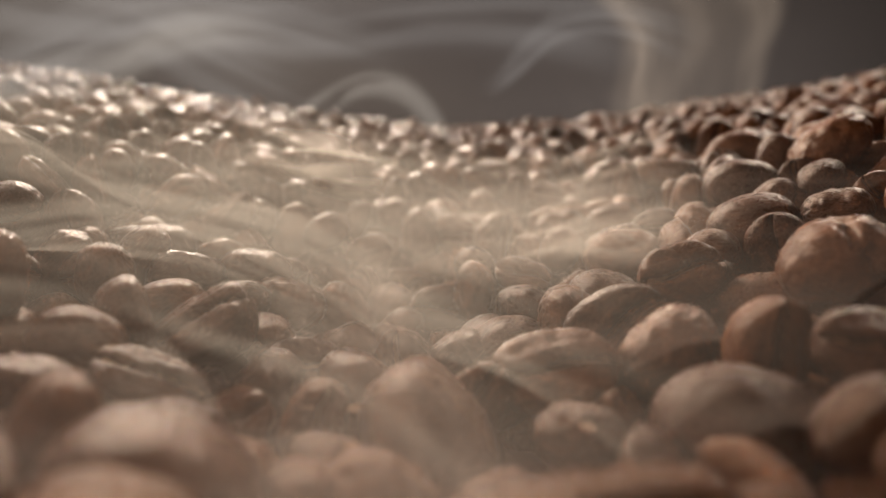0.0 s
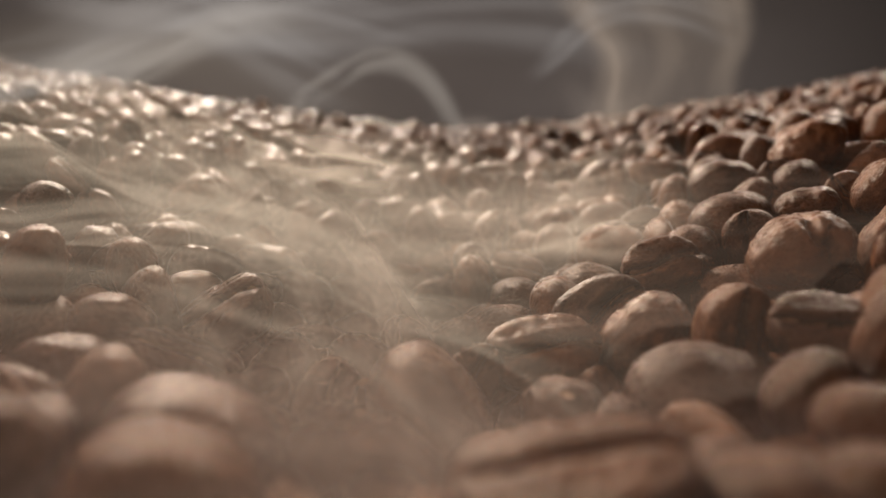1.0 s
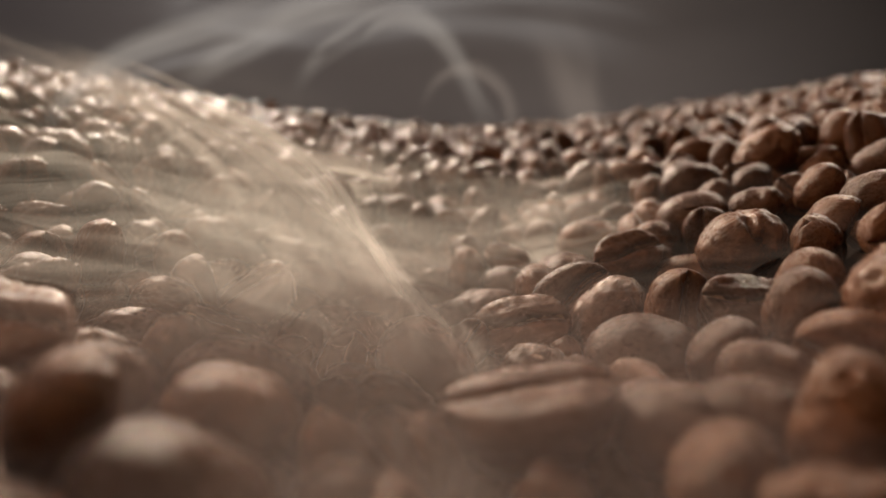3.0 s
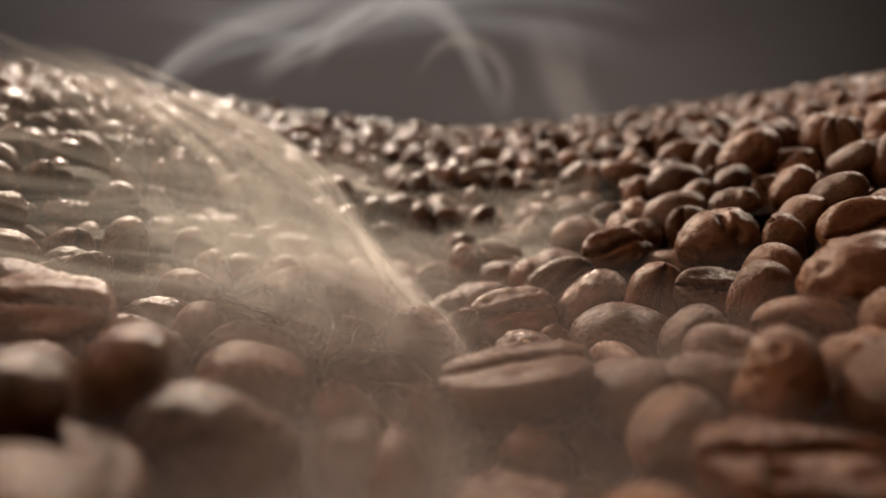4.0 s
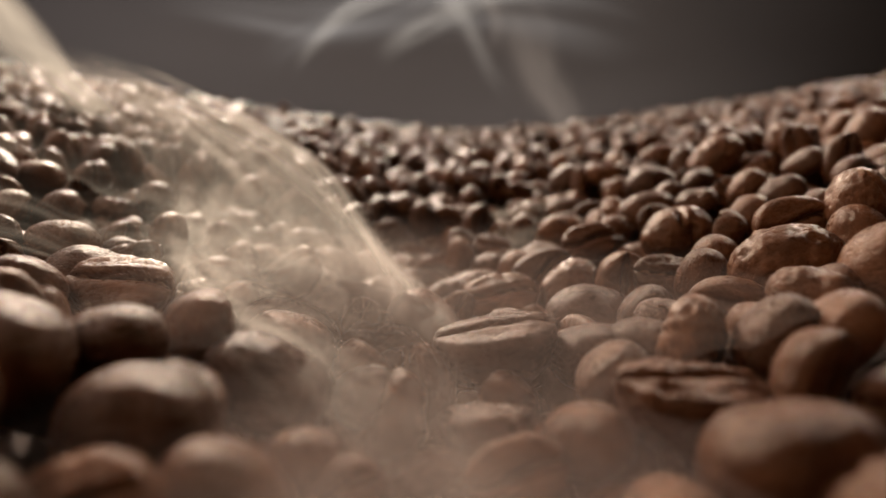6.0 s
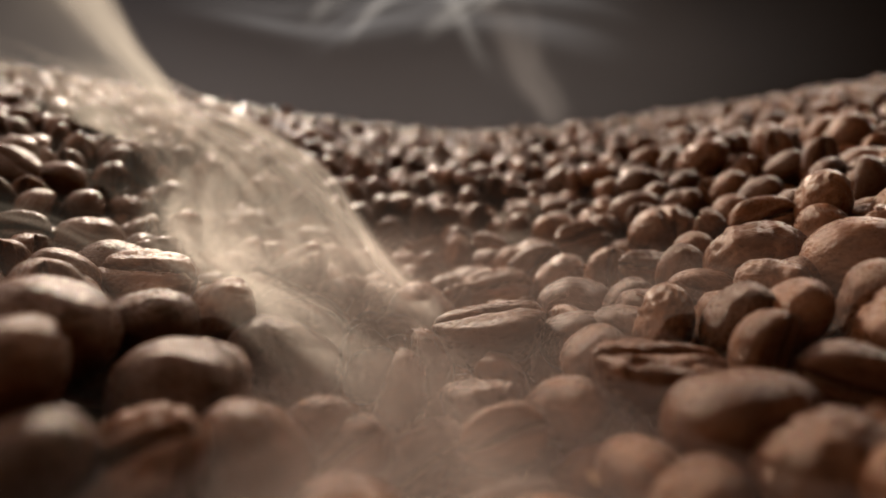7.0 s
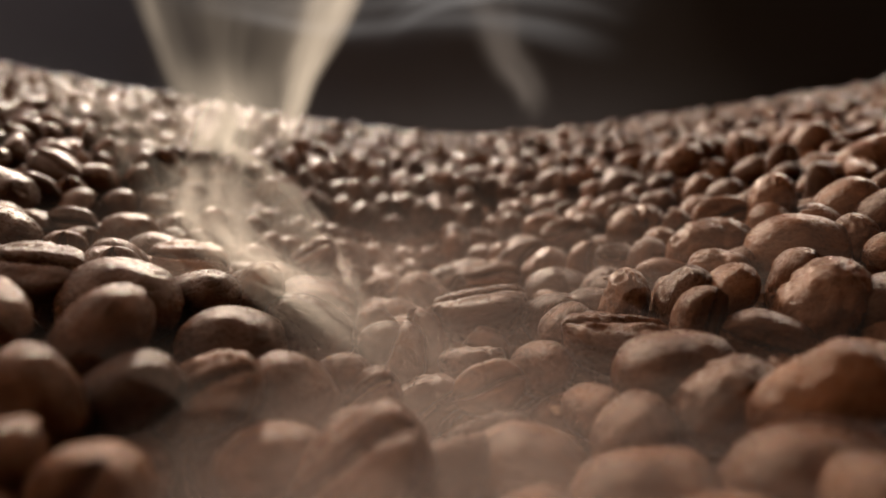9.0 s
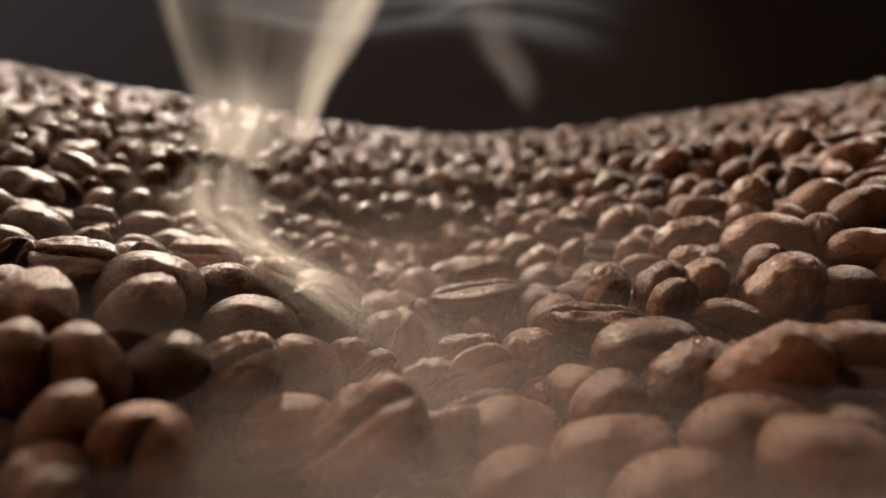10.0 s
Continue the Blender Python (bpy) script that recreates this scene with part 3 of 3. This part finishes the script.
FRONT = [(0.0, 0), (0.07, 1.0), (0.18, 0.62), (0.38, 0.34), (0.55, 0.5), (0.72, 0.22), (0.98, 0)]
MIST = smoke_material("mist", (0.42, 0.32, 0.28), 0.13, (1.6, 7.0, 1), 1.3, 0.36, 0.68, 0.45, 0.45)
FOG = smoke_material("valley_fog", WARM, 0.92, (2.0, 6.0, 1), 4.3, 0.45, 0.64, 0.48, 0.48, (), 0.05)
STREAM = smoke_material("stream", WARM, 0.48, (1.0, 7.0, 1), 2.1, 0.43, 0.62, 0.05, 0.28, FRONT, 0.06)
STREAM_FINE = smoke_material("stream_fine", WARM, 0.46, (1.1, 11.0, 1), 7.7, 0.44, 0.62, 0.05, 0.28, FRONT, 0.05)
TAIL = smoke_material("tail", WARM, 0.25, (1.1, 8.0, 1), 17.7, 0.40, 0.66, 0.35, 0.30, (), 0.1)
TONGUE = smoke_material("tongue", (0.66, 0.56, 0.49), 0.055, (1.4, 7.0, 1), 16.1, 0.32, 0.70, 0.48, 0.3, (), 0.12)
WISP = smoke_material("wisp", (0.43, 0.48, 0.56), 0.22, (0.9, 6.0, 1), 3.4, 0.40, 0.66, 0.48, 0.3)
VEIL_FINE = smoke_material("fine_veil", WARM, 0.16, (2.0, 19.0, 1), 25.2, 0.40, 0.66, 0.45, 0.3, (), 0.08)
VEIL = smoke_material("veil", WARM, 0.30, (1.3, 7.0, 1), 5.2, 0.44, 0.64, 0.45, 0.3, (), 0.05)
COLUMN = smoke_material("column", (0.62, 0.57, 0.52), 0.45, (0.8, 4.0, 1), 8.2, 0.34, 0.70, 0.12, 0.35, [(0.05, 0), (0.2, 0.75), (0.4, 0.25), (0.7, 0.2), (0.86, 0.6), (0.95, 0)])
FOOT = smoke_material("plume_foot", WARM, 0.95, (1.0, 6.0, 1), 18.2, 0.32, 0.70, 0.5, 0.5, (), 0.3)
PLUME = smoke_material("plume", WARM, 0.58, (1.2, 5.0, 1), 12.2, 0.36, 0.66, 0.05, 0.30, [(0.02, 0), (0.11, 1.0), (0.22, 0.55), (0.42, 0.22), (0.7, 0.10), (0.86, 0.40), (0.96, 0)])
HAZE = smoke_material("haze", (0.32, 0.315, 0.345), 0.29, (1.0, 1.4, 1), 6.2, 0.10, 0.80, 0.45, 0.45)
NEAR = smoke_material("near_haze", (0.38, 0.30, 0.26), 0.22, (1.1, 6.0, 1), 9.2, 0.36, 0.70, 0.45, 0.45, (), 0.2)

# Fog in the hollow: torn layers close over the beans that sink and draw off to the back.
def hollow(x0, x1, y0, y1, lift, seed):
    def place(u, v):
        x, y = x0 + (x1 - x0) * u, y0 + (y1 - y0) * v
        return x, y, heap_top(x, y) + lift + 0.0035 * waves(u * 4, v * 5, seed)
    return place


for lift, seed in ((-0.0005, 1.0), (0.0015, 2.0), (0.0035, 3.0), (0.006, 4.0)):
    smoke_sheet("valley_fog", "cream-coloured smoke lying in the hollow between the beans", hollow(-0.056, 0.032, 0.046, 0.128, lift, seed), FOG, 40, 40,
                drift((0, 0.003, 0, 0.0005, 0), (2.5, -0.003, 0.001, -0.002, -4), (4.5, -0.010, 0.003, -0.007, -6), (10, -0.030, 0.010, -0.014, -12)))
# Mist over the near beans.
for z, y0, seed in ((0.0335, -0.055, 11.0), (0.0350, -0.054, 11.1), (0.0365, -0.053, 11.2), (0.0380, -0.052, 11.3)):
    smoke_sheet("mist", "thin layer of greyish smoke lying between the beans", level(-0.055, 0.075, y0, y0 + 0.105, z, 0.005, seed), MIST, 40, 40,
                drift((0, -0.034, -0.004, -0.007, 0), (2.5, -0.006, -0.004, -0.0005, 2), (5, -0.004, -0.002, -0.0005, 3), (10, 0.004, 0.004, 0.0005, 6)))
# The stream that pours down the bank: thin layers over the beans, dense along one edge.
def flow(a, b, c, near_a, near_c, lift, air, seed):
    a, b, c, near_a, near_c = Vector(a), Vector(b), Vector(c), Vector(near_a), Vector(near_c)

    def place(u, v):
        p = a * (1 - u) ** 2 + b * 2 * u * (1 - u) + c * u * u
        p = p + (near_a * (1 - u) + near_c * u) * (v + 0.10 * waves(u * 3.2, 0.4, seed)) * (1 + 0.3 * math.sin(math.pi * u))
        z = heap_top(p.x, p.y) + lift * (1 + 0.7 * waves(u * 6, v * 3, seed + 5)) + air * (1 - u) ** 3
        return p.x, p.y, z
    return place


for n, (lift, air) in enumerate(((0.0010, 0.002), (0.0024, 0.004), (0.0038, 0.006), (0.0052, 0.009))):
    smoke_sheet("smoke_stream", "bright streak of smoke pouring down over the beans", flow((-0.150, 0.190), (0.009, 0.102), (0.005 - 0.003 * n, 0.010), (-0.014, -0.040), (-0.026, -0.012), lift, air, 2.0 + 3 * n), (STREAM, STREAM_FINE)[n % 2], 90, 40,
                drift((0, 0.004, 0.010, -0.0100, 0), (1.2, 0.004, 0.008, -0.0060, 0), (2.5, 0.002, 0.004, -0.0015, 0), (4, 0, 0, 0, 0), (6.5, -0.001, -0.002, 0, 0), (7.5, -0.002, -0.004, -0.001, 0), (8.5, -0.004, -0.005, -0.0035, 1), (10, -0.008, -0.008, -0.0075, 2)))
for n, lift in enumerate((0.0002, 0.0014, 0.0026)):
    smoke_sheet("smoke_stream", "pale tail of smoke creeping between the near beans", flow((-0.050, 0.100), (-0.026, 0.030), (0.010, -0.002 - 0.002 * n), (-0.012, -0.012), (-0.012, -0.008), lift, 0.0, 44.0 + 3 * n), TAIL, 70, 24,
                drift((0, 0.004, 0.016, -0.012, 0), (5, 0.003, 0.008, -0.008, 0), (7, 0.001, 0.003, -0.0015, 0), (8.5, 0, 0, 0, 0), (10, 0, -0.001, 0.0006, 0)))
for dz in (-0.0034, -0.0020, -0.0006, 0.0008):
    smoke_sheet("smoke_tongue", "smoke spreading along the hollow towards the front", ribbon((-0.020, 0.062, 0.0375 + dz), (-0.004, 0.020, 0.0352 + dz), (0.004, -0.045, 0.0352 + dz), 0.030, 0.046, 10, 0.0035, 71.0 + 40 * dz), TONGUE, 60, 30,
                drift((0, 0.000, 0.016, -0.001, 0), (3, 0, 0.004, 0, 0), (7, 0.002, -0.002, 0, 0), (10, 0.004, -0.004, -0.0020, 3)))
# The plume leans along the bank, then swings upright.
base = Vector((-0.056, 0.115, 0.044))
SWING = [(t, Matrix.Translation(base) @ pose(x, 0, z, 0, lean, 0)) for t, x, z, lean in (
    (0, -0.044, -0.030, -72), (5, -0.034, -0.014, -70), (7, -0.018, 0.001, -60), (7.5, -0.012, 0.003, -48), (8, -0.008, 0.004, -30), (8.5, -0.004, 0.002, -10), (9, -0.001, 0, -1), (10, 0.001, 0, 1))]
smoke_sheet("smoke_plume", "pale plume of smoke that swings upright over the heap", ribbon((-0.003, 0, -0.006), (-0.001, 0, 0.026), (0.007, 0, 0.075), 0.018, 0.092, 86, 0.002, 15.0, 0.1), PLUME, 50, 30, SWING)
smoke_sheet("smoke_plume", "dense bright foot of the smoke plume", ribbon((-0.003, -0.018, -0.016), (-0.002, -0.018, 0.006), (0.002, -0.018, 0.030), 0.028, 0.040, 86, 0.003, 19.0, 0.2), FOOT, 50, 30, SWING)
# Curtains over the near left bank, which hang in the air at the start.
for a, b, c, w0, w1, lean, seed in (
    ((-0.075, 0.030, 0.038), (-0.030, 0.034, 0.050), (0.010, 0.018, 0.034), 0.045, 0.035, 60, 21.0),
    ((-0.085, 0.075, 0.050), (-0.030, 0.062, 0.046), (0.012, 0.036, 0.030), 0.045, 0.045, 50, 23.0),
    ((-0.060, 0.052, 0.044), (-0.020, 0.052, 0.042), (0.016, 0.020, 0.032), 0.030, 0.050, 35, 25.0),
):
    smoke_sheet("smoke_curtain", "wide veil of warm smoke over the beans", ribbon(a, b, c, w0, w1, lean, 0.006, seed), VEIL if seed == 23.0 else VEIL_FINE, 50, 30,
                drift((0, 0.002, -0.002, 0.001, 0), (3, -0.002, 0.001, -0.001, 1), (6, -0.006, 0.006, -0.009, 3), (10, -0.016, 0.014, -0.020, 8)))
# A soft haze low over the near beans, thin at first; it thickens as it wells up from between them.
smoke_sheet("near_haze", "soft brownish haze welling up over the near beans", ribbon((-0.060, 0.022, 0.036), (-0.02, 0.026, 0.036), (0.014, 0.022, 0.032), 0.040, 0.034, 75, 0.003, 33.0), NEAR, 40, 20,
            drift((0, -0.008, 0, 0, 0), (6, 0.002, 0, -0.010, 0), (10, 0.004, 0.002, -0.014, 0)))
smoke_sheet("near_haze", "soft brownish haze welling up over the near beans", ribbon((-0.016, -0.026, 0.034), (0.018, -0.024, 0.034), (0.060, -0.028, 0.036), 0.024, 0.024, 75, 0.003, 35.0), NEAR, 40, 20,
            drift((0, 0.004, 0.004, -0.020, 0), (6, 0.002, 0.002, -0.010, 0), (8, 0, 0, -0.003, 0), (10, 0, 0, -0.001, 0)))
# Columns and wisps at the back.
smoke_sheet("smoke_column", "pale column of smoke rising from the heap", ribbon((0.074, 0.195, 0.034), (0.070, 0.195, 0.070), (0.062, 0.195, 0.110), 0.048, 0.074, 88, 0.006, 3.0, 0.2), COLUMN, 40, 30,
            drift((0, 0, 0, 0, 0), (1.2, -0.008, 0, -0.008, 0), (2.7, -0.020, 0, -0.050, 0), (5.5, -0.034, 0.004, -0.066, 6), (10, -0.066, 0.016, -0.080, 12)))
smoke_sheet("smoke_wisp", "thin curling wisp of grey smoke in the air", ribbon((-0.130, 0.19, 0.075), (-0.020, 0.20, 0.115), (0.080, 0.20, 0.065), 0.030, 0.040, 80, 0.014, 9.0), WISP, 50, 30,
            drift((0, 0, 0, 0, 0), (10, 0.03, 0.01, 0.020, 8)))
smoke_sheet("smoke_wisp", "thin curling wisp of grey smoke in the air", ribbon((-0.085, 0.080, 0.040), (-0.070, 0.100, 0.085), (0.000, 0.110, 0.075), 0.014, 0.026, 82, 0.010, 31.0), WISP, 50, 30,
            drift((0, -0.012, 0, -0.004, 0), (3, 0.006, 0.004, 0.006, -6), (10, 0.040, 0.02, 0.034, -20)))
for a, b, c, w0, w1, seed in (
    ((-0.140, 0.150, 0.046), (-0.085, 0.150, 0.088), (-0.004, 0.150, 0.066), 0.020, 0.012, 38.0),
    ((-0.120, 0.140, 0.094), (-0.075, 0.140, 0.060), (-0.030, 0.140, 0.050), 0.040, 0.018, 46.0),
    ((0.000, 0.170, 0.056), (0.020, 0.170, 0.080), (0.070, 0.170, 0.064), 0.010, 0.016, 48.0),
):
    smoke_sheet("smoke_wisp", "torn pale wisp of smoke drifting over the heap", ribbon(a, b, c, w0, w1, 82, 0.006, seed), WISP, 50, 24,
                drift((0, 0, 0, 0, 0), (1.2, 0.006, 0, 0.006, -3), (2.7, 0.012, 0.004, 0.026, -8), (5, 0.020, 0.01, 0.075, -12), (10, 0.03, 0.02, 0.12, -16)))
# Fine threads that curl through the air.
SOFT_THREAD = smoke_material("soft_thread", (0.52, 0.50, 0.50), 0.16, (0.9, 2.6, 1), 27.2, 0.30, 0.66, 0.5, 0.4, (), 0.15)
THREAD = smoke_material("thread", (0.60, 0.64, 0.68), 0.26, (0.7, 2.2, 1), 14.2, 0.25, 0.6, 0.5, 0.35, (), 0.3)
smoke_sheet("smoke_thread", "fine bluish thread of smoke arching upward", ribbon((-0.084, 0.090, 0.043), (-0.070, 0.092, 0.066), (-0.030, 0.096, 0.0705), 0.0045, 0.009, 80, 0.0012, 51.0, 0.2), THREAD, 60, 10,
            drift((0, -0.016, -0.004, -0.010, 0), (2.5, 0, 0, 0, 0), (5, 0.012, 0.006, 0.012, -10), (10, 0.030, 0.020, 0.050, -25)))
smoke_sheet("smoke_thread", "fine bluish thread of smoke arching upward", ribbon((-0.066, 0.120, 0.052), (-0.056, 0.120, 0.072), (-0.012, 0.125, 0.078), 0.008, 0.014, 80, 0.003, 53.0), THREAD, 60, 10,
            drift((0, -0.020, 0, -0.008, 0), (2.5, 0, 0, 0, 0), (5, 0.014, 0.006, 0.006, -8), (10, 0.040, 0.020, 0.050, -20)))
smoke_sheet("smoke_thread", "fine bluish thread of smoke arching upward", ribbon((-0.050, 0.170, 0.060), (-0.030, 0.175, 0.105), (0.030, 0.180, 0.055), 0.008, 0.012, 82, 0.011, 55.0), THREAD, 60, 10,
            drift((0, -0.010, 0, -0.030, 0), (4.5, 0, 0, 0, 0), (7, 0.008, 0, 0.014, 4), (10, 0.012, 0, 0.060, 8)))


def ring(x, y, z, radius, wide, start, sweep, seed):
    """Part of an upright ring of smoke that faces the heap's front."""
    def place(u, v):
        a = radians(start + sweep * u)
        r = radius * (1 + 0.12 * waves(u * 3, 0.3, seed)) + wide * (v - 0.5)
        return x + r * math.cos(a), y + 0.01 * waves(u * 3, v, seed + 3), z + r * math.sin(a)
    return place


smoke_sheet("smoke_ring", "faint curl of smoke turning in the air", ring(-0.003, 0.180, 0.076, 0.016, 0.009, -60, 250, 61.0), SOFT_THREAD, 60, 10,
            drift((0, 0.006, 0, -0.052, 0), (3, 0.003, 0, -0.026, 0), (5.5, 0, 0, 0, 0), (10, -0.010, 0, 0.060, 0)))
smoke_sheet("smoke_thread", "fine pale thread of smoke rising from the far rim", ribbon((0.054, 0.200, 0.040), (0.040, 0.200, 0.056), (0.006, 0.200, 0.100), 0.018, 0.034, 80, 0.008, 57.0), SOFT_THREAD, 60, 10,
            drift((0, 0.024, 0, -0.040, 0), (3, 0.010, 0, -0.012, 0), (5.5, 0, 0, 0, 0), (10, -0.030, 0.008, 0.020, -4)))
# Thin drifting haze that hangs over the whole hollow.
AIR = smoke_material("thin_haze", (0.56, 0.46, 0.41), 0.13, (1.2, 7.0, 1), 20.2, 0.40, 0.68, 0.35, 0.25, (), 0.2)
for y, half, seed in ((0.022, 0.060, 81.0), (0.040, 0.080, 83.0), (0.062, 0.100, 85.0)):
    smoke_sheet("thin_haze", "thin brownish haze of smoke hanging over the beans", ribbon((-half, y + 0.006, 0.040), (0.0, y, 0.032), (half, y + 0.010, 0.042), 0.034, 0.036, 72, 0.006, seed), AIR, 40, 24,
                drift((0, -0.014, 0, -0.006, 0), (2.5, -0.004, 0.001, -0.008, 0), (5, 0, 0.002, -0.018, 0), (10, -0.006, 0.004, -0.034, 2)))
# More of it wells up from between the near beans later on.
for y, half, seed, rows in (
    (0.006, 0.055, 91.0, drift((0, 0, 0.006, -0.024, 0), (4, 0, 0.002, -0.014, 0), (7, 0, 0, -0.003, 0), (10, 0, 0, 0, 0))),
    (-0.014, 0.045, 93.0, drift((0, 0, 0.004, -0.032, 0), (6, 0, 0.002, -0.020, 0), (8.5, 0, 0, -0.007, 0), (10, 0, 0, -0.003, 0))),
):
    smoke_sheet("thin_haze", "thin brownish haze of smoke hanging over the beans", ribbon((-half, y + 0.006, 0.038), (0.0, y, 0.032), (half, y + 0.010, 0.040), 0.030, 0.030, 72, 0.005, seed), AIR, 40, 24, rows)
# A wide thin haze before the wall.
smoke_sheet("smoke_haze", "wide faint haze of smoke behind the heap", ribbon((-0.50, 0.42, 0.10), (0, 0.44, 0.11), (0.50, 0.42, 0.10), 0.36, 0.36, 88, 0.02, 41.0), HAZE, 40, 24,
            drift((0, 0, 0, 0, 0), (5, -0.06, 0.01, -0.01, 0), (7.5, -0.12, 0.01, -0.09, 0), (10, -0.16, 0.02, -0.20, 0)))


def motions():
    for ob, rows in MOVES:
        walk(ob, rows)


motions()
